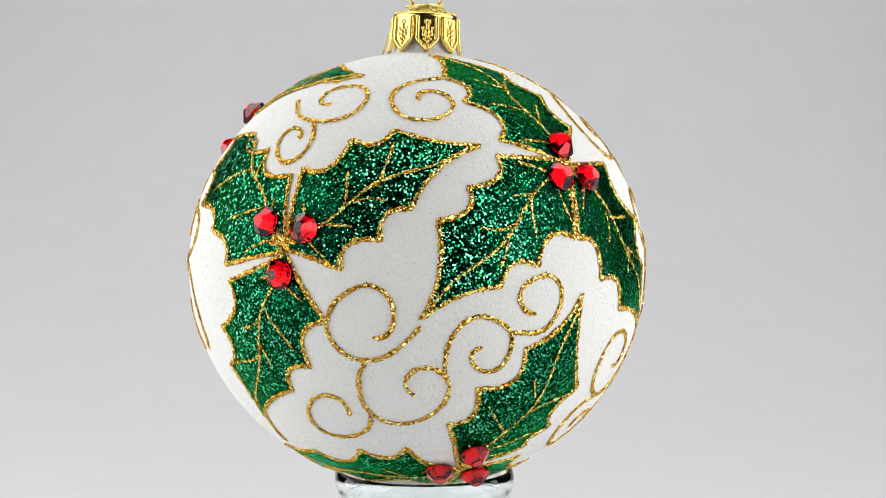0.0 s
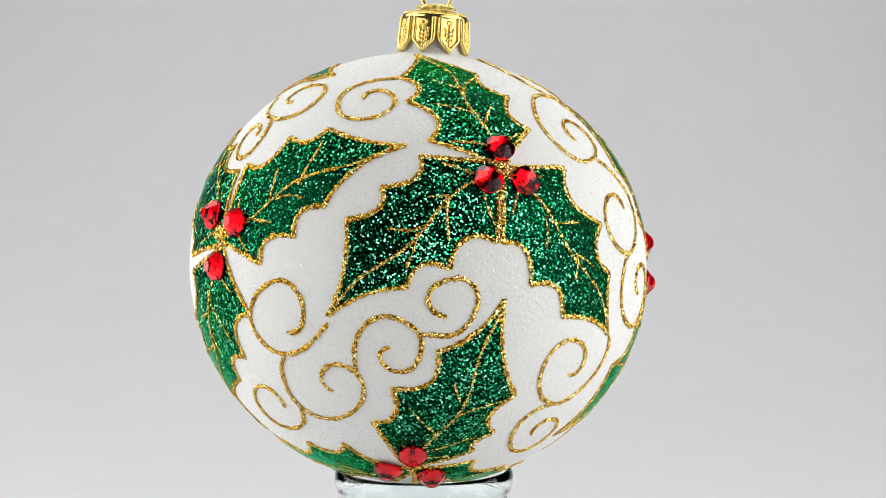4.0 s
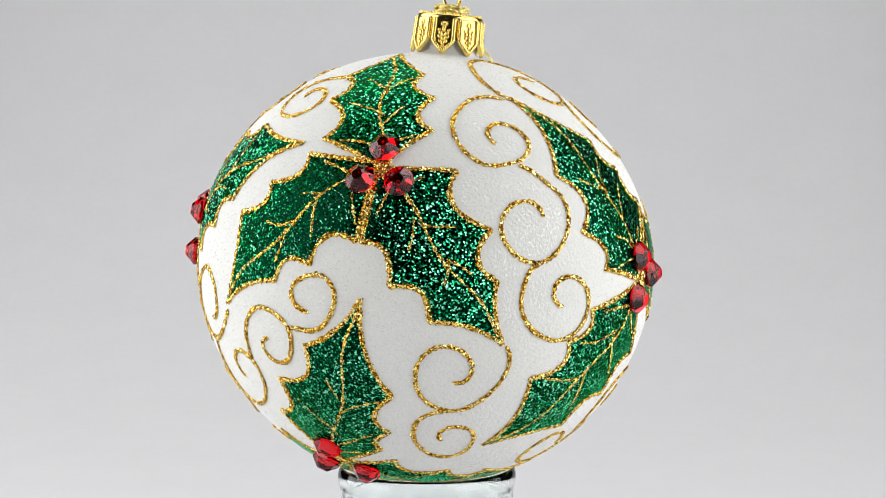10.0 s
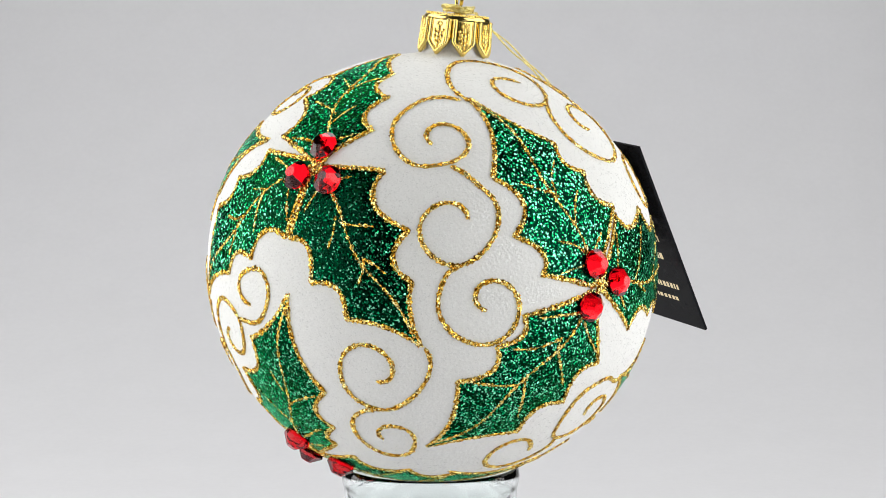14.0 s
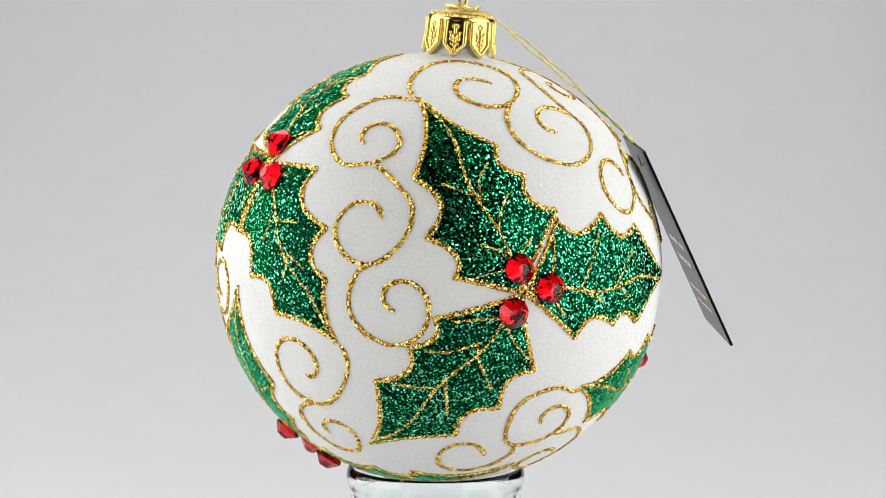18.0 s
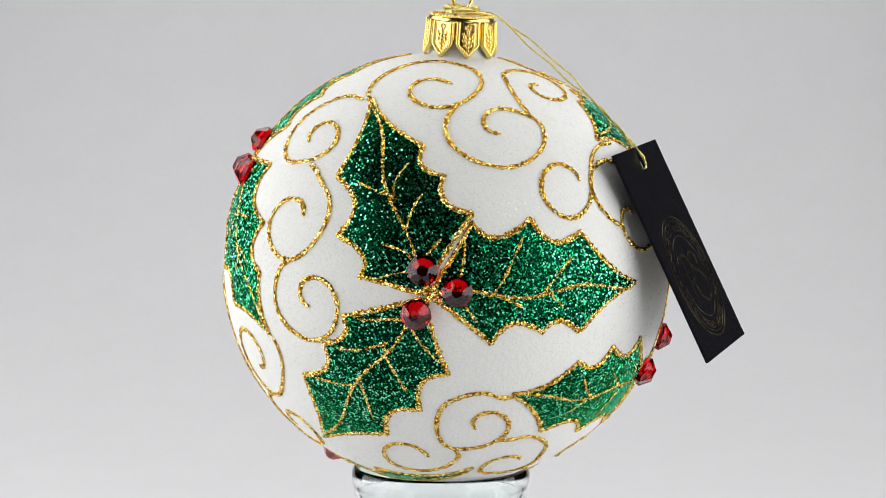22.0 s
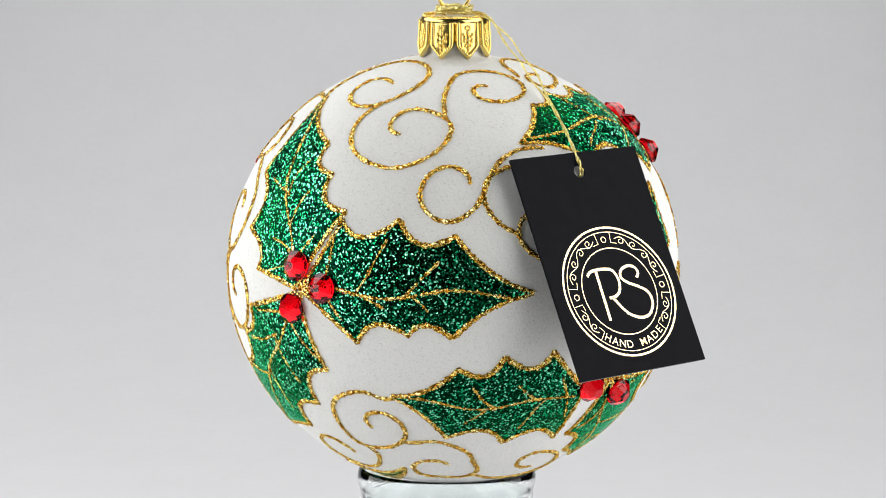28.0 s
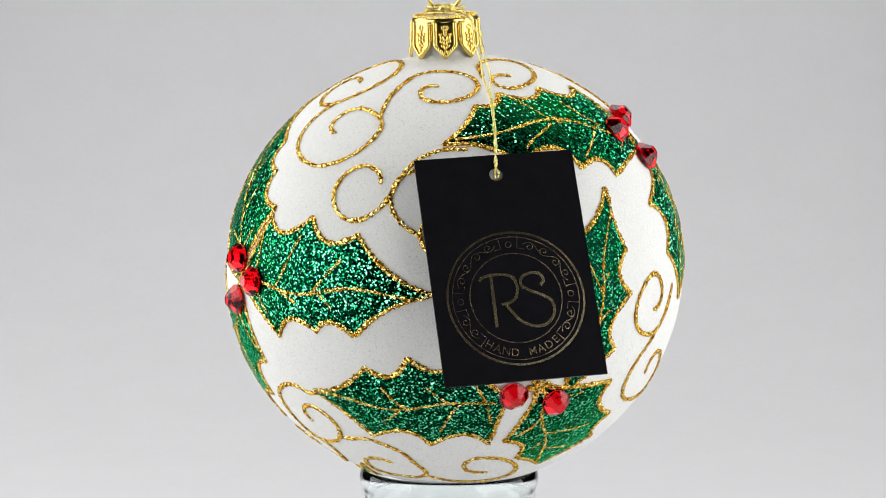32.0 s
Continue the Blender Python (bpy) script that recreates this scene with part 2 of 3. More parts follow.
def leaf(lon, lat, heading, length, left, right):
    """A holly leaf about that place. left and right: its spines from stalk to tip, along and across, in lengths of the leaf."""
    mid = spot(lon, lat)
    east, north = compass(mid)
    h, size = radians(heading), length / 1000
    ahead = east * math.cos(h) + north * math.sin(h)
    aside = mid.cross(ahead)

    def way(p):
        x, y = (p[0] - 0.5) * size, p[1] * size
        r = math.hypot(x, y)
        if r < 1e-9:
            return mid.copy()
        return (mid * math.cos(r / RAD) + (ahead * x + aside * y) / r * math.sin(r / RAD)).normalized()

    def arc(p, q, sag, n=14):
        mx, my = (p[0] + q[0]) / 2, (p[1] + q[1]) / 2
        dist = math.hypot(q[0] - p[0], q[1] - p[1])
        inward = -1 if my > 0 else 1
        c = (mx - sag * dist * 0.35, my + inward * sag * dist)
        return [((1 - s) ** 2 * p[0] + 2 * s * (1 - s) * c[0] + s * s * q[0], (1 - s) ** 2 * p[1] + 2 * s * (1 - s) * c[1] + s * s * q[1]) for s in (k / n for k in range(n))]

    edges = []
    for spines in (left, right):
        stops = [(0.0, 0.0), *spines, (1.0, 0.0)]
        line = arc(stops[0], stops[1], 0.02)
        for p, q in zip(stops[1:], stops[2:-1]):
            line += arc(p, q, 0.6)
        line += arc(stops[-2], stops[-1], 0.17) + [(1.0, 0.0)]
        edges.append(line)
    bm = bmesh.new()
    for line in edges:
        n, rows = len(line) - 1, []
        for i, p in enumerate(line):
            rib = (i / n, 0.0)
            row = []
            for k in range(6):
                f = k / 5
                q = (rib[0] + (p[0] - rib[0]) * f, rib[1] + (p[1] - rib[1]) * f)
                row.append(bm.verts.new(lift(way(q), 0.00034 * (1 - 0.8 * f ** 6) + random.uniform(0, 0.00003))))
            rows.append(row)
        for a, b in zip(rows, rows[1:]):
            for k in range(5):
                bm.faces.new((a[k], b[k], b[k + 1], a[k + 1]))
    bmesh.ops.remove_doubles(bm, verts=bm.verts, dist=0.00001)
    bmesh.ops.recalc_face_normals(bm, faces=bm.faces)
    if sum(f.normal.dot(f.calc_center_median()) for f in bm.faces) < 0:
        bmesh.ops.reverse_faces(bm, faces=bm.faces)
    ob = part("holly_leaf", bm, GREEN, bauble, "green glitter holly leaf")
    rim = along([way(p) for p in edges[0] + edges[1][::-1]], 0.00036)
    part("outline", bead(rim, 0.00116), GOLD, ob, "gold glitter outline")
    part("vein", bead(along([way((0.06 + 0.9 * k / 20, 0.02 * math.sin(k * 0.5 + lon))) for k in range(21)], 0.0004), 0.00072, 0.00030, 0.65), GOLD, ob, "gold glitter vein")
    for spines in (left, right):
        for u, v in spines[:3]:
            root = max(0.1, u - 0.2)
            reach = random.uniform(0.5, 1.0)
            pts = [way((root + (u - 0.03 - root) * s, v * 0.8 * s ** 1.35 + 0.012 * math.sin(5 * s + 9 * u))) for s in (reach * k / 10 for k in range(11))]
            part("vein", bead(along(pts, 0.0004), 0.00058, 0.00029, 0.7), GOLD, ob)


def rhinestone(lon, lat, r=0.0033, spin=0.0):
    """A cut stone: eight steep crown facets round a small table, on a foiled cone."""
    w = (spot(lon, lat) + Vector([random.uniform(-0.06, 0.06) for _ in range(3)])).normalized()
    foot = lift(spot(lon, lat), 0.0003)
    east, north = compass(w)

    def at(radius, a, z):
        return foot + w * z * r + r * radius * (east * math.cos(a + spin) + north * math.sin(a + spin))

    step, flat = 2 * math.pi / 8, 0.37 * math.cos(math.pi / 8)
    bm = bmesh.new()
    table = [bm.verts.new(at(0.37, step * (k - 0.5), 0.92)) for k in range(8)]
    belt, base = [], []
    for k in range(8):
        for j in range(3):
            off = step * (j / 3 - 0.5)
            belt.append(bm.verts.new(at(1.0, step * k + off, 0.92 - 1.02 * (math.cos(off) - flat))))
            base.append(bm.verts.new(at(0.93, step * k + off, 0.0)))
    bm.faces.new(table)
    bm.faces.new(base[::-1])
    for k in range(8):
        bm.faces.new([belt[(3 * k + j) % 24] for j in range(4)] + [table[(k + 1) % 8], table[k]])
    for k in range(24):
        bm.faces.new((base[k], base[(k + 1) % 24], belt[(k + 1) % 24], belt[k]))
    stone = part("rhinestone", bm, GEM, bauble, "faceted red rhinestone", smooth=False)
    bm = bmesh.new()
    tip = bm.verts.new(at(0, 0, 0.04))
    rim = [bm.verts.new(at(0.9, step * k, 0.07)) for k in range(8)]
    for k in range(8):
        bm.faces.new((tip, rim[k], rim[(k + 1) % 8]))
    part("foil_backing", bm, FOIL, stone, "silver foil", smooth=False)


def heart(lon, lat):
    """The lump of gold glitter where three leaves meet."""
    for k in range(6):
        a = 1.1 * k
        pts = [spot(lon + 0.4 * math.cos(a) + s * 3.6 * math.cos(a), lat + 0.4 * math.sin(a) + s * 3.6 * math.sin(a)) for s in (-1, -0.5, 0, 0.5, 1)]
        part("stalk", bead(along(pts, 0.00036), 0.0012, 0.00025), GOLD, bauble, "gold glitter stalk")


leaf(-9.6, 20.3, 33.1, 46.9, [(0.258, 0.286), (0.515, 0.29), (0.695, 0.235)], [(0.17, -0.24), (0.39, -0.22), (0.57, -0.16)])
leaf(-43.1, 19.6, 126.3, 34.2, [(0.22, 0.47), (0.52, 0.49), (0.86, 0.60), (1.08, 0.46), (1.24, 0.25)], [(0.45, -0.23), (0.76, -0.11), (1.04, 0.02)])
leaf(-42.2, -20.0, -116.5, 44.3, [(0.22, 0.31), (0.48, 0.29), (0.67, 0.21)], [(0.29, -0.27), (0.55, -0.26), (0.75, -0.19)])
leaf(35.7, 53.2, 106.5, 44.2, [(0.22, 0.29), (0.50, 0.28), (0.71, 0.22)], [(0.22, -0.24), (0.45, -0.23), (0.66, -0.16)])
leaf(21.4, 9.5, -133.0, 50.3, [(0.26, 0.25), (0.49, 0.20), (0.67, 0.14)], [(0.24, -0.24), (0.45, -0.24), (0.65, -0.24)])
leaf(62.6, 8.3, -50.7, 46.8, [(0.21, 0.28), (0.52, 0.24), (0.73, 0.13)], [(0.25, -0.27), (0.49, -0.28), (0.72, -0.22)])
leaf(37.6, -32.8, 76.2, 50.3, [(0.24, 0.28), (0.46, 0.29), (0.70, 0.19)], [(0.23, -0.20), (0.37, -0.23), (0.59, -0.22)])
leaf(-25.4, -66.5, 167.6, 41.0, [(0.22, 0.17), (0.56, 0.19), (0.83, 0.17)], [(0.17, -0.17), (0.25, -0.34), (0.50, -0.30), (0.78, -0.16)])
leaf(95.4, -69.5, 16, 50.1, [(0.16, 0.22), (0.41, 0.20), (0.61, 0.15), (0.59, 0.18)], [(0.24, -0.17), (0.43, -0.04), (0.57, 0.01)])
leaf(110.0, 31.3, 115.5, 50.3, [(0.15, 0.23), (0.35, 0.27), (0.61, 0.21)], [(0.28, -0.29), (0.47, -0.22), (0.63, -0.17)])
leaf(151.9, 6.1, 1.2, 49.7, [(0.19, 0.31), (0.44, 0.32), (0.67, 0.25)], [(0.26, -0.22), (0.48, -0.18), (0.66, -0.19)])
leaf(106.7, -21.3, -122.7, 51.3, [(0.24, 0.27), (0.46, 0.26), (0.68, 0.21)], [(0.27, -0.22), (0.44, -0.22), (0.66, -0.22)])
leaf(171.8, -23.7, 178.9, 42.0, [(0.13, 0.32), (0.42, 0.28), (0.71, 0.24)], [(0.21, -0.29), (0.47, -0.29), (0.69, -0.22)])
leaf(-148.9, -36.3, -76.4, 29.1, [(0.26, 0.59), (0.68, 0.60), (0.89, 0.45)], [(0.48, -0.30), (0.75, -0.20)])
leaf(-137.1, 2.9, 72.8, 46.0, [(0.24, 0.16), (0.45, 0.24), (0.69, 0.20)], [(0.24, -0.18), (0.51, -0.19), (0.71, -0.12)])
leaf(-132.3, 47.3, 169.5, 53.5, [(0.30, 0.24), (0.48, 0.22), (0.74, 0.18)], [(0.26, -0.28), (0.48, -0.22), (0.68, -0.20), (0.80, -0.15)])
leaf(-97.0, 13.4, -99.8, 35.5, [(0.26, 0.24), (0.49, 0.25), (0.75, 0.26)], [(0.09, -0.15), (0.37, -0.37), (0.69, -0.26)])
leaf(-57.5, 52.9, 27.9, 30.6, [(0.18, 0.17), (0.38, 0.34), (0.67, 0.33)], [(0.20, 0.01), (0.54, -0.01), (0.82, -0.06)])
stroke(84.7, 54.6, 158, 4.65, [29, 33, 8, 32, 25, 26, 49, 16, 38, 61, 45, 71, 90])
stroke(82.4, 33.0, -18, 4.74, [-20, 2, -41, -28, -17, -29, -47, -30, -44, -41, -49, -81])
stroke(87.1, 8.3, -164, 4.63, [53, 19, 33, 27, 23, 38, 37, 29, 44, 50, 75, 89])
stroke(80.4, -13.1, -48, 4.59, [-43, -21, -14, -14, -45, -26, -33, -22, -40, -49, -43, -53, -95])
stroke(68.4, -32.8, -171, 4.65, [39, 44, 28, 19, 45, 59, 25, 64, 64, 105])
stroke(89.7, 54.5, 152, 4.79, [-35, -26, -13, -18, -32, -19, -19, -34, -26, -17, -34, -46, -39, -52, -70, -36])
stroke(128.1, 56.4, -134, 4.59, [29, 27, 30, 27, 17, 32, 21, 22, 29, 60, 15, 47, 58, 99])
stroke(158.0, 53.6, 102, 4.55, [-10, -11, -6, -44, -22, -26, -47, -47, -31, -41, -75, -119])
stroke(-168.7, 42.4, 168, 4.58, [15, 21, 20, 15, -23, -26, -55, -40, -43, -38, -55, -67])
stroke(146.8, -21.6, -158, 4.71, [-47, 46, 21, 45, 18, 17, 61, 21, 28, 51, 48, 72, 106])
stroke(133.1, -41.0, -49, 4.78, [-58, -17, -28, -39, -45, -34, -50, -70, -35])
stroke(146.3, -37.3, 1, 4.51, [11, -46, -19, -38, 10, -55, -54, 5, -68, -44, -59, -69])
stroke(10.6, 61.3, -64, 4.52, [-107, 7, 23, 44, 32, 46, 35, 44, 62, 57, 107])
stroke(-49.3, 47.2, -52, 4.72, [6, 36, 18, 35, 45, 39, 58, 32, 75, 111])
stroke(-34.5, 39.0, -49, 3.89, [-24, -30, -42, -73, -32, -40, -92, -86])
stroke(1.7, -13.4, -123, 4.72, [-10, -11, -30, -35, -33, -41, -28, -19, -59, -42, -35, -85])
stroke(-11.6, -23.3, -136, 4.46, [40, 10, 29, 35, 30, 21, 21, 32, 47, 57, 61, 84])
stroke(8.6, -25.9, 96, 4.52, [-7, -24, -30, -50, -24, -52, -27, -68, -59, -124])
stroke(24.5, -14.6, 5, 4.73, [-10, 54, 23, 46, 69, 28, 82, 64])
stroke(-12.5, -38.9, -84, 4.84, [-46, -29, -32, -59, -39, -38, -69, -68])
stroke(178.0, 20.2, 156.3, 5.63, [-25, -38, -55, -30, -32, -26, -16, -31, -44, -43, -43, -67, -134])
stroke(-151.5, 68.0, 72.3, 4.32, [5, -29, -23, -27, -72, -26, -21, -19, -18, -78, -90, -62])
stroke(168.4, -53.8, -44.8, 4.63, [-2, 18, 1, 38, 51, 30, 31, 28, 77, 71, 42])
stroke(-106.7, -1.4, -117, 4.76, [-1, -17, -49, -28, -53, -38, -24, -80, -52, -92])
stroke(-114.4, -11.5, -118, 4.67, [-22, 19, 31, 46, 26, 8, 13, 90, 21, 20, 76, 84])
stroke(-60.0, -51.9, 78, 1.75, [1, -3, -6, -3, -3, -7, -10, 2])
stroke(-83.4, 0.9, 14, 4.13, [-4, 14, 36, 59, 56, -43, 89, 81, -73])
stroke(-71.2, -22.7, 42, 3.32, [51, 4, 10, 5, 10, 27, 13, -6])
stroke(-75.6, -22.8, 139, 1.87, [2, 1, -2, -5, -18, -27, -8, 8])


for stones in (((-37.6, 10.7), (-26.7, 9.3), (-32.6, -2.0)), ((44.0, 33.7), (39.6, 24.6), (49.9, 24.9)), ((25.7, -52.0), (14.7, -60.8), (37.9, -63.3)),
               ((121.7, 10.4), (129.8, 5.9), (120.9, -0.2)), ((-160.8, -21.1), (-148.7, -24.9), (-152.1, -13.2)), ((-92.2, 43.3), (-106.9, 41.1), (-100.4, 31.8))):
    for lon, lat in stones:
        rhinestone(lon, lat, 0.00315, random.uniform(0, 0.7))
    heart(sum(s[0] for s in stones) / 3, sum(s[1] for s in stones) / 3)

# cap: a crown of eight pointed, beaded plates round a collar
cap_profile = [(0.0002, 0.0565), (0.0060, 0.0565), (0.0066, 0.0567), (0.0070, 0.0566), (0.00725, 0.0563), (0.0073, 0.0559), (0.0072, 0.0554), (0.0069, 0.0545)]
cap = part("cap", lathe([(r, z + CAP_Z) for r, z in cap_profile], 64, True), BRASS, bauble, "shiny gold metal cap")


def around(a, r, z):
    return Vector((r * math.sin(a), -r * math.cos(a), z + CAP_Z))


def lump(bm, at, size):
    bmesh.ops.create_icosphere(bm, subdivisions=2, radius=size, matrix=Matrix.Translation(at))


bm = bmesh.new()
for k in range(56):
    lump(bm, around(2 * math.pi * k / 56, 0.0067, 0.0568), 0.00028)
part("bead_ring", bm, BRASS, cap)
for k in range(8):
    mid_a = 2 * math.pi * (k + 0.105) / 8

    def plate(u, v, up=0.0):
        """u across, -1 to 1; v down, 0 to 1."""
        return around(mid_a + u * 0.382, 0.0070 + 0.0005 * v ** 1.5 + up, 0.0559 - 0.0079 * v)

    rows = []
    for v in (0, 0.1, 0.2, 0.33, 0.5, 0.66, 0.75, 0.84, 0.92, 1.0):
        half = 1.0 if v < 0.6 else max(0.03, 1.0 - ((v - 0.6) / 0.4) ** 1.15)
        rows.append([plate(u * half, v, 0.0004 * abs(u) ** 2 - (0.0005 if abs(u) > 0.95 else 0)) for u in (-1, -0.85, -0.5, 0, 0.5, 0.85, 1)])
    bm = skin(rows, loop=False)
    petal = part("petal", bm, BRASS, cap)
    shell_mod = petal.modifiers.new("foil", "SOLIDIFY")
    shell_mod.thickness = 0.00025
    bm = bmesh.new()
    for side in (-0.76, 0.76):
        for j in range(10):
            lump(bm, plate(side, 0.06 + 0.062 * j, 0.0004), 0.0005)
    for j in range(6):
        for side in (-1, 1):
            lump(bm, plate(side * (0.70 - 0.127 * j), 0.675 + 0.046 * j, 0.0004), 0.00048)
    lump(bm, plate(0, 0.945, 0.0002), 0.0004)
    for k in range(7):
        lump(bm, plate(0.2 * math.cos(0.9 * k), 0.17 + 0.05 * math.sin(0.9 * k), 0.0002), 0.00032)
    for u, v, size in ((0, 0.28, 0.0003), (0, 0.34, 0.0003), (-0.38, 0.34, 0.00028), (0.38, 0.34, 0.00028), (-0.26, 0.42, 0.00034), (0.26, 0.42, 0.00034), (0, 0.46, 0.00045),
                       (-0.3, 0.52, 0.00034), (0.3, 0.52, 0.00034), (0, 0.57, 0.0004), (-0.22, 0.65, 0.00028), (0.22, 0.65, 0.00028), (0, 0.70, 0.00034), (0, 0.80, 0.0003)):
        lump(bm, plate(u, v, 0.0002), size * 1.5)
    part("embossing", bm, BRASS, petal)

# hanger: a sprung wire loop standing in the cap
ring = [Vector((0.0043 * math.cos(a), 0, 0.0637 + CAP_Z + 0.006 * math.sin(a))) for a in (radians(d) for d in range(-58, 239, 8))]
ring = [Vector((0.0024, 0, 0.0567 + CAP_Z))] + ring + [Vector((-0.0024, 0, 0.0567 + CAP_Z))]
part("hanger", tube(ring, 0.0004, 8), BRASS, bauble, "bent gold wire loop")

# ---- the hang tag ----
hang_tag = new("hang_tag")
tagged(hang_tag, "black card tag with gold seal on a gold thread", "tag")
T_MID, T_X, T_Y = Vector((-0.01987, 0.05067, 0.00612)), Vector((-0.9562, -0.2871, 0.0575)).normalized(), Vector((0.1722, -0.3923, 0.9036))
T_Y = (T_Y - T_X * T_Y.dot(T_X)).normalized()
T_N = T_X.cross(T_Y)
T_W, T_H = 0.0325, 0.0474
HOLE = (0.0, T_H / 2 - 0.0042)


def card(x, y, up=0.0):
    """A point on the card's front: x across, y up from its middle, up metres before its face."""
    return T_MID + T_X * x + T_Y * y + T_N * (up + 0.0003)


bm = bmesh.new()
count = 48
for depth, flip in ((0.0, False), (-0.0006, True)):
    inner, rim = [], []
    for k in range(count):
        a = 2 * math.pi * k / count
        c, s = math.cos(a), math.sin(a)
        inner.append(bm.verts.new(card(HOLE[0] + 0.0014 * c, HOLE[1] + 0.0014 * s, depth)))
        reach = min((T_W / 2 - (HOLE[0] if c > 0 else -HOLE[0])) / max(abs(c), 1e-6), ((T_H / 2 - HOLE[1]) if s > 0 else (T_H / 2 + HOLE[1])) / max(abs(s), 1e-6))
        rim.append(bm.verts.new(card(HOLE[0] + reach * c, HOLE[1] + reach * s, depth)))
    for k in range(count):
        n = (k + 1) % count
        quad = (inner[k], rim[k], rim[n], inner[n])
        bm.faces.new(quad[::-1] if flip else quad)
        p, q = rim[k].co, rim[n].co
        px, qx = (p - T_MID).dot(T_X), (q - T_MID).dot(T_X)
        py, qy = (p - T_MID).dot(T_Y), (q - T_MID).dot(T_Y)
        if abs(abs(px) - abs(qx)) > 1e-6 and abs(abs(py) - abs(qy)) > 1e-6 and (abs(abs(px) - T_W / 2) < 1e-6) != (abs(abs(qx) - T_W / 2) < 1e-6):
            corner = bm.verts.new(card(math.copysign(T_W / 2, px), math.copysign(T_H / 2, py), depth))
            tri = (rim[k], corner, rim[n])
            bm.faces.new(tri[::-1] if flip else tri)
    if not flip:
        front_inner = inner
    else:
        for k in range(count):
            n = (k + 1) % count
            bm.faces.new((front_inner[n], front_inner[k], inner[k], inner[n]))
edge_rows = [[bm.verts.new(card(x, y, d)) for x, y in ((-T_W / 2, -T_H / 2), (T_W / 2, -T_H / 2), (T_W / 2, T_H / 2), (-T_W / 2, T_H / 2))] for d in (-0.0006, 0.0)]
for i in range(4):
    bm.faces.new((edge_rows[0][i], edge_rows[0][(i + 1) % 4], edge_rows[1][(i + 1) % 4], edge_rows[1][i]))
part("card", bm, CARD, hang_tag, "black card", smooth=False)

SEAL = (0.0003, -0.0067)
S_R = 0.0139


def seal(r, a):
    """A point of the seal's plan by radius and degrees clockwise from its top."""
    return SEAL[0] + S_R * r * math.sin(radians(a)), SEAL[1] + S_R * r * math.cos(radians(a))


def inked(pts, width, closed=False):
    """A flat raised gold line through plan points on the card."""
    rings = []
    n = len(pts)
    for i, p in enumerate(pts):
        a = pts[(i - 1) % n] if closed else pts[max(i - 1, 0)]
        b = pts[(i + 1) % n] if closed else pts[min(i + 1, n - 1)]
        dx, dy = b[0] - a[0], b[1] - a[1]
        d = math.hypot(dx, dy) or 1
        sx, sy = -dy / d * width / 2, dx / d * width / 2
        rings.append([card(p[0] + sx, p[1] + sy, 0.00001), card(p[0] + sx, p[1] + sy, 0.00006), card(p[0] - sx, p[1] - sy, 0.00006), card(p[0] - sx, p[1] - sy, 0.00001)])
    if closed:
        rings.append(rings[0])
    return skin(rings, not closed)


def ink(name, pts, width, closed=False):
    return part(name, inked(pts, width, closed), PRINT, hang_tag, "gold foil print", smooth=False)


for r, w in ((0.985, 0.00046), (0.915, 0.00020), (0.665, 0.00024)):
    ink("seal_ring", [seal(r, 5 * k) for k in range(72)], w, True)
for a in (0, 90, 270):
    ink("seal_dot", [(seal(0.80, a)[0] + 0.0006 * math.cos(k * 0.524), seal(0.80, a)[1] + 0.0006 * math.sin(k * 0.524)) for k in range(12)], 0.00020, True)
for start, end in ((9, 81), (99, 138), (222, 261), (279, 351)):
    for edge, inner in ((start, 1), (end, -1)):
        ink("seal_panel", [seal(0.905, edge), seal(0.83, edge), seal(0.75, edge)] + [seal(0.75, edge + inner * k) for k in (2, 5, 8)], 0.00017)
    waves = 2 if end - start > 60 else 1
    long = (end - start - 10) / waves
    ink("seal_scroll", [seal(0.815 + 0.05 * math.sin(2 * math.pi * waves * k / 40), start + 5 + (end - start - 10) * k / 40) for k in range(41)], 0.00019)
    for j in range(2 * waves):
        flip = -1 if j % 2 else 1
        c = start + 5 + long * (j + 0.5) / 2
        curl = []
        for k in range(20):
            s, turn = k / 19, 0.3 + 6.2 * k / 19
            curl.append(seal(0.815 - flip * 0.012 + flip * 0.055 * (1 - 0.7 * s) * math.cos(turn), c + flip * 4.2 * (1 - 0.7 * s) * math.sin(turn)))
        ink("seal_scroll", curl, 0.00018)

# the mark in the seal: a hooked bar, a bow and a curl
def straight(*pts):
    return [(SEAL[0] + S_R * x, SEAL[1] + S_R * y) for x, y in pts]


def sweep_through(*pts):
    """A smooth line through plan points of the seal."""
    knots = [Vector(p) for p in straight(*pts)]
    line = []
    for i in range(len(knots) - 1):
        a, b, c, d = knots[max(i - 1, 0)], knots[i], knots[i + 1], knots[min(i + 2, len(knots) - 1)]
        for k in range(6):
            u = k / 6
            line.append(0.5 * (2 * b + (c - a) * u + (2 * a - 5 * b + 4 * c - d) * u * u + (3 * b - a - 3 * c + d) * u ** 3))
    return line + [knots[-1]]


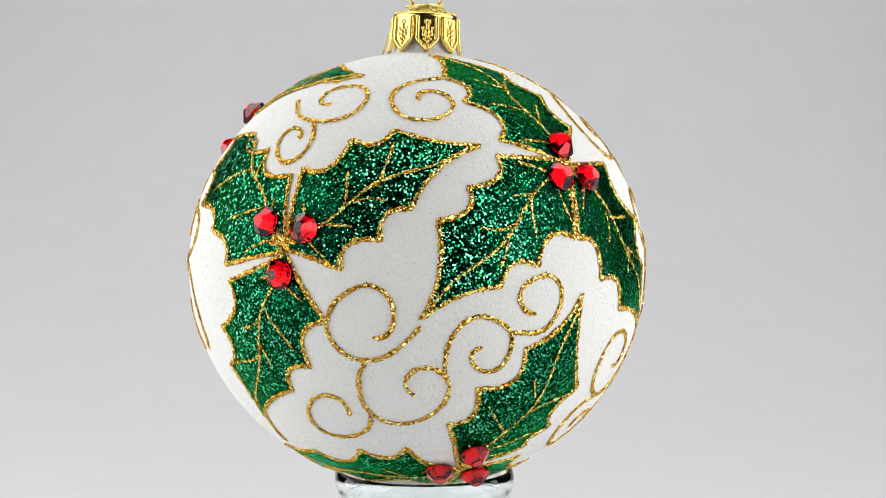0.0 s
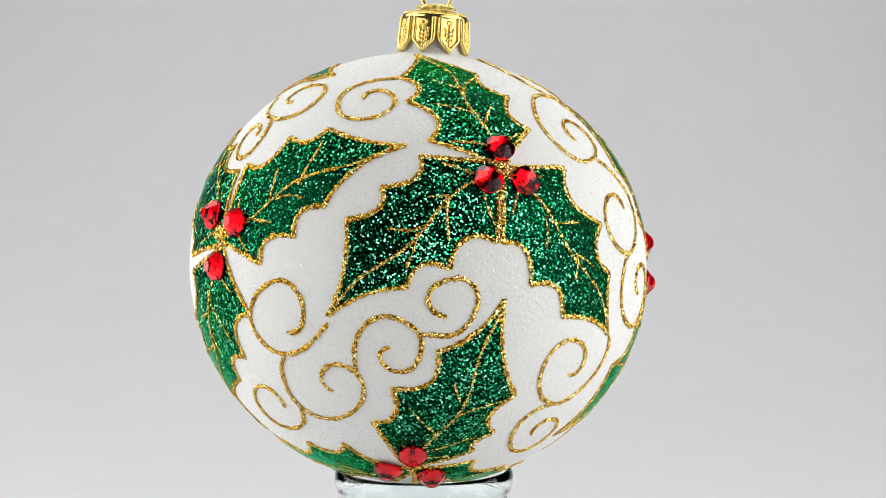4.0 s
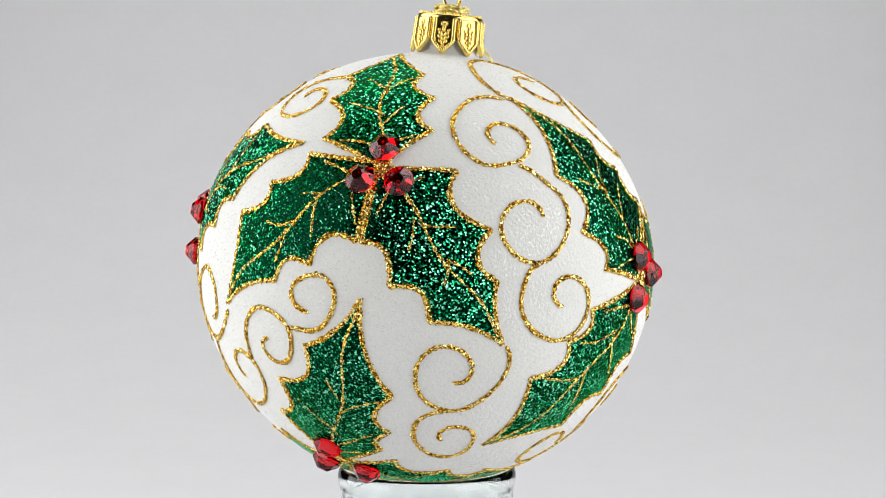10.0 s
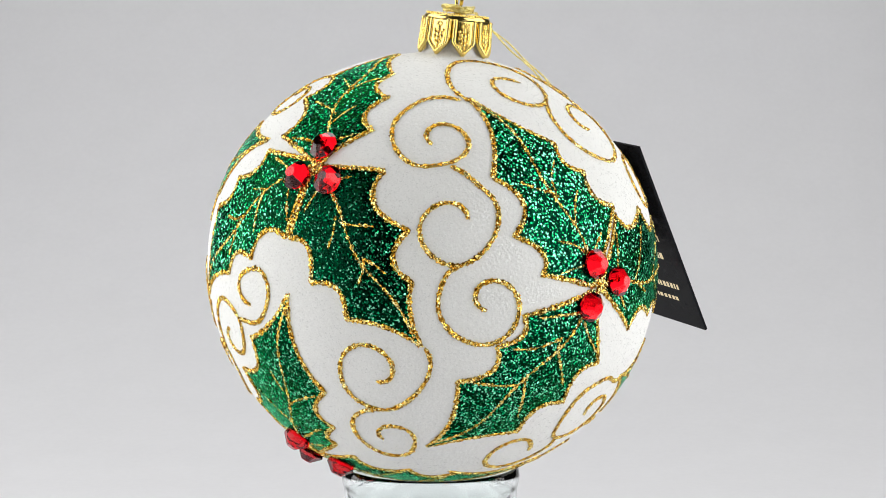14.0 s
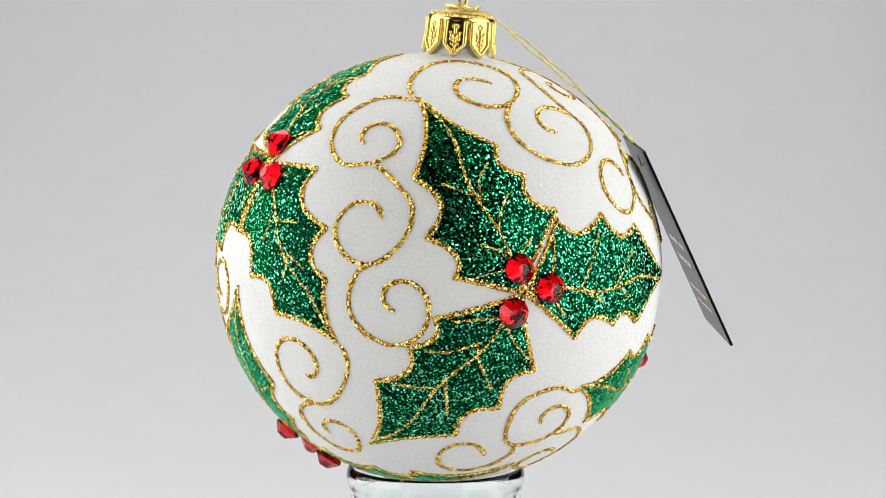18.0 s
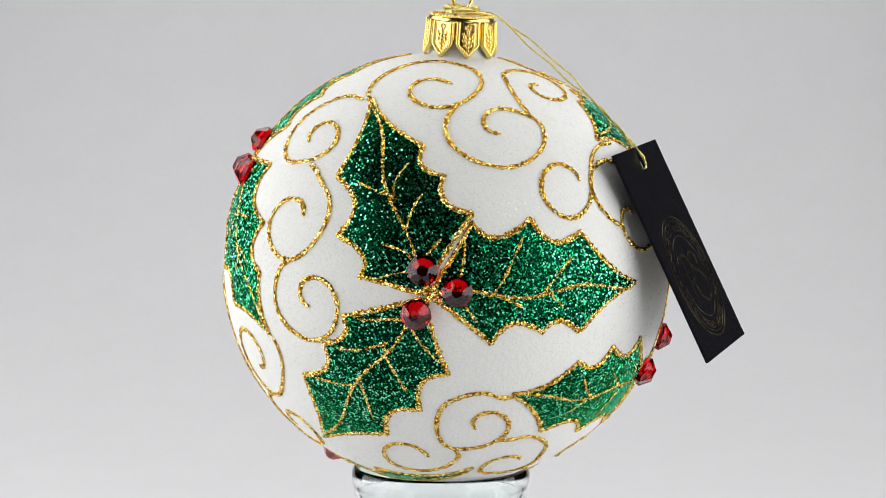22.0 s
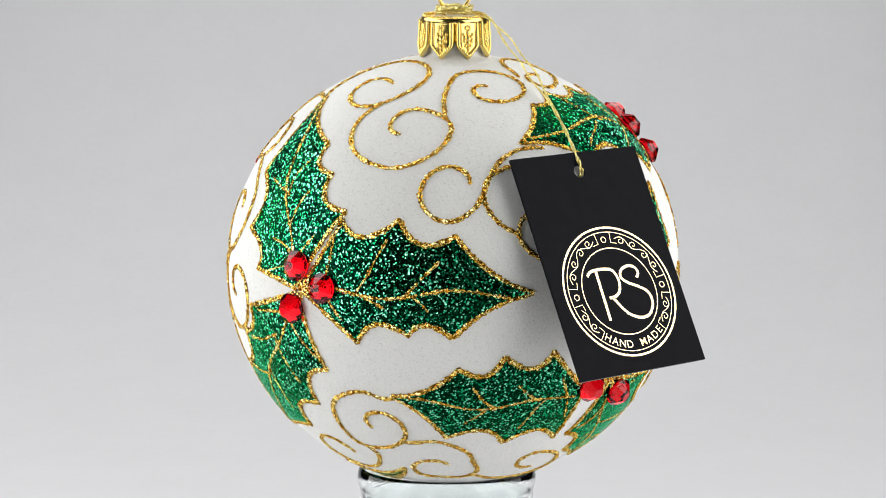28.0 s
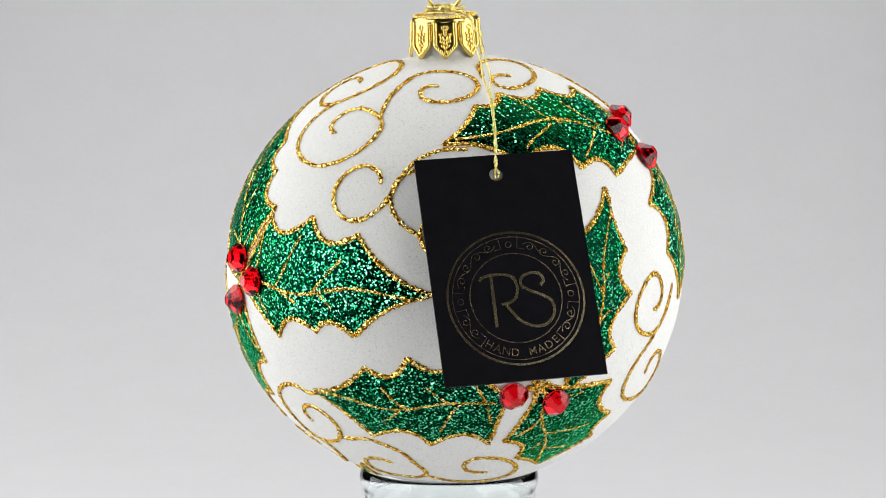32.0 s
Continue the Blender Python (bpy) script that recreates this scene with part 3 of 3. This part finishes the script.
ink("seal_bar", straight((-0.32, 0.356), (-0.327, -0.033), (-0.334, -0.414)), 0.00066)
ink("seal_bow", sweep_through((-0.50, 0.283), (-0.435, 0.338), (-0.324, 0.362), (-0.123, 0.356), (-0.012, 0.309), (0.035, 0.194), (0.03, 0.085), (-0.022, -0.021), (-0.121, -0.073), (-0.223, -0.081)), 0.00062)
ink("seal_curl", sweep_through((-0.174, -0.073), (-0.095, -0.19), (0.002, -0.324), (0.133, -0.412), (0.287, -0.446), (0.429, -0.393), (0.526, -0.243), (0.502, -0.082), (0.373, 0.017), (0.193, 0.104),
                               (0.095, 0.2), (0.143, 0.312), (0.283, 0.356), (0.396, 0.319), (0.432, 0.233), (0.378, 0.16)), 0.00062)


def letter(char, x, y, turn, size):
    text = bpy.data.curves.new("letter", "FONT")
    text.body, text.size, text.align_x, text.extrude = char, size, "CENTER", 0.00003
    text.offset = 0.000015
    holder = new("letter", text)
    mesh = bpy.data.meshes.new_from_object(holder.evaluated_get(bpy.context.evaluated_depsgraph_get()))
    bpy.data.objects.remove(holder)
    place = Matrix((T_X, T_Y, T_N)).transposed().to_4x4()
    place.translation = card(x, y, 0.00004)
    mesh.transform(place @ pose(0, 0, 0, 0, 0, turn))
    mesh.materials.clear()
    mesh.materials.append(PRINT)
    ob = new("letter", mesh)
    ob.parent = hang_tag


for k, char in enumerate("HAND MADE"):
    if char != " ":
        a = 180 + 36 - 72 * k / 8
        letter(char, *seal(0.868, a), 180 - a, 0.0023)

# the back's lines of small print, too small to read
for y, half, tall in ((-0.0015, 0.010, 0.0016), (-0.0062, 0.009, 0.0016), (-0.0140, 0.011, 0.0014), (-0.0172, 0.009, 0.0010)):
    bm = bmesh.new()
    x = -half
    while x < half:
        w = random.uniform(0.0006, 0.0014)
        pts = [card(px, y + py, up) for up in (-0.00061, -0.00066) for px, py in ((x, 0), (x + w, 0), (x + w, tall), (x, tall))]
        v = [bm.verts.new(p) for p in pts]
        bm.faces.new(v[4:8])
        for i in range(4):
            bm.faces.new((v[i], v[(i + 1) % 4], v[4 + (i + 1) % 4], v[4 + i]))
        x += w + random.uniform(0.0003, 0.0007)
    part("print_line", bm, PRINT, hang_tag, "gold bars of small print", smooth=False)

# thread: two strands from the cap's top over the shell to the hole
axis_x = (Vector((1, 0, 0)) - LEAN * LEAN.x).normalized()
SET = Matrix((axis_x, LEAN.cross(axis_x), LEAN)).transposed().to_4x4()
SET.translation = OFF


def over_shell(p, clear):
    q = SET.inverted() @ p
    near = lift(Vector((q.x, q.y, q.z / FLAT)).normalized(), clear)
    if q.length < near.length:
        q = near
    return SET @ q


hole_at = card(HOLE[0], HOLE[1], 0.0)
edge = SET @ around(radians(-134.7), 0.00852, 0.05636)
bend = SET @ Vector((-0.01307, 0.0277, 0.04121))
stop = hole_at + T_Y * 0.0016 + T_N * 0.0007
for j in (-1, 1):
    start = SET @ Vector((0.0030 * j, 0.0030, 0.0575 + CAP_Z))
    pts = [start.lerp(edge, k / 8) + Vector((0, 0, 0.0006 * math.sin(math.pi * k / 8))) for k in range(8)]
    for k in range(81):
        s = k / 80
        p = edge * (1 - s) ** 2 + bend * 2 * s * (1 - s) + stop * s * s
        apart = 0.00085 * math.sin(math.pi * min(1, s / 0.6)) ** 0.8 if s < 0.6 else 0.0
        twist = 26 * s + math.pi * (j > 0)
        p = p + (T_X * math.cos(twist) + T_N * math.sin(twist)) * 0.00019 + (T_X * 0.6 + Vector((0, 0, 0.8))) * apart * j
        pts.append(over_shell(p, 0.0006) if s < 0.9 else p)
    pts += [hole_at + T_X * 0.0004 * j + T_N * 0.0006, hole_at + T_X * 0.0003 * j - T_Y * 0.0007 + T_N * 0.0004, hole_at - T_Y * 0.0011 - T_N * 0.001]
    part("thread", tube(pts, 0.00022, 6, 0.3), THREAD, hang_tag, "gold lurex thread")
coil = [SET @ Vector((0.0036 * math.cos(a) + 0.0006 * math.sin(2.3 * a), 0.0030 * math.sin(a) + 0.0006 * math.sin(3.1 * a), 0.0578 + CAP_Z + 0.0005 * math.sin(1.7 * a) + 0.000015 * a)) for a in (0.2 * k for k in range(160))]
part("knot", tube(coil, 0.00034, 6, 0.3), THREAD, hang_tag, "wound gold lurex thread")


def motions():
    for thing, local in ((bauble, SET), (hang_tag, Matrix()), (glass, Matrix.Translation(GLASS_OFF))):
        height = 0 if thing == glass else MID
        walk(thing, [(t, pose(0, 0, height, 0, 0, a) @ local) for t, a in TURN])


motions()
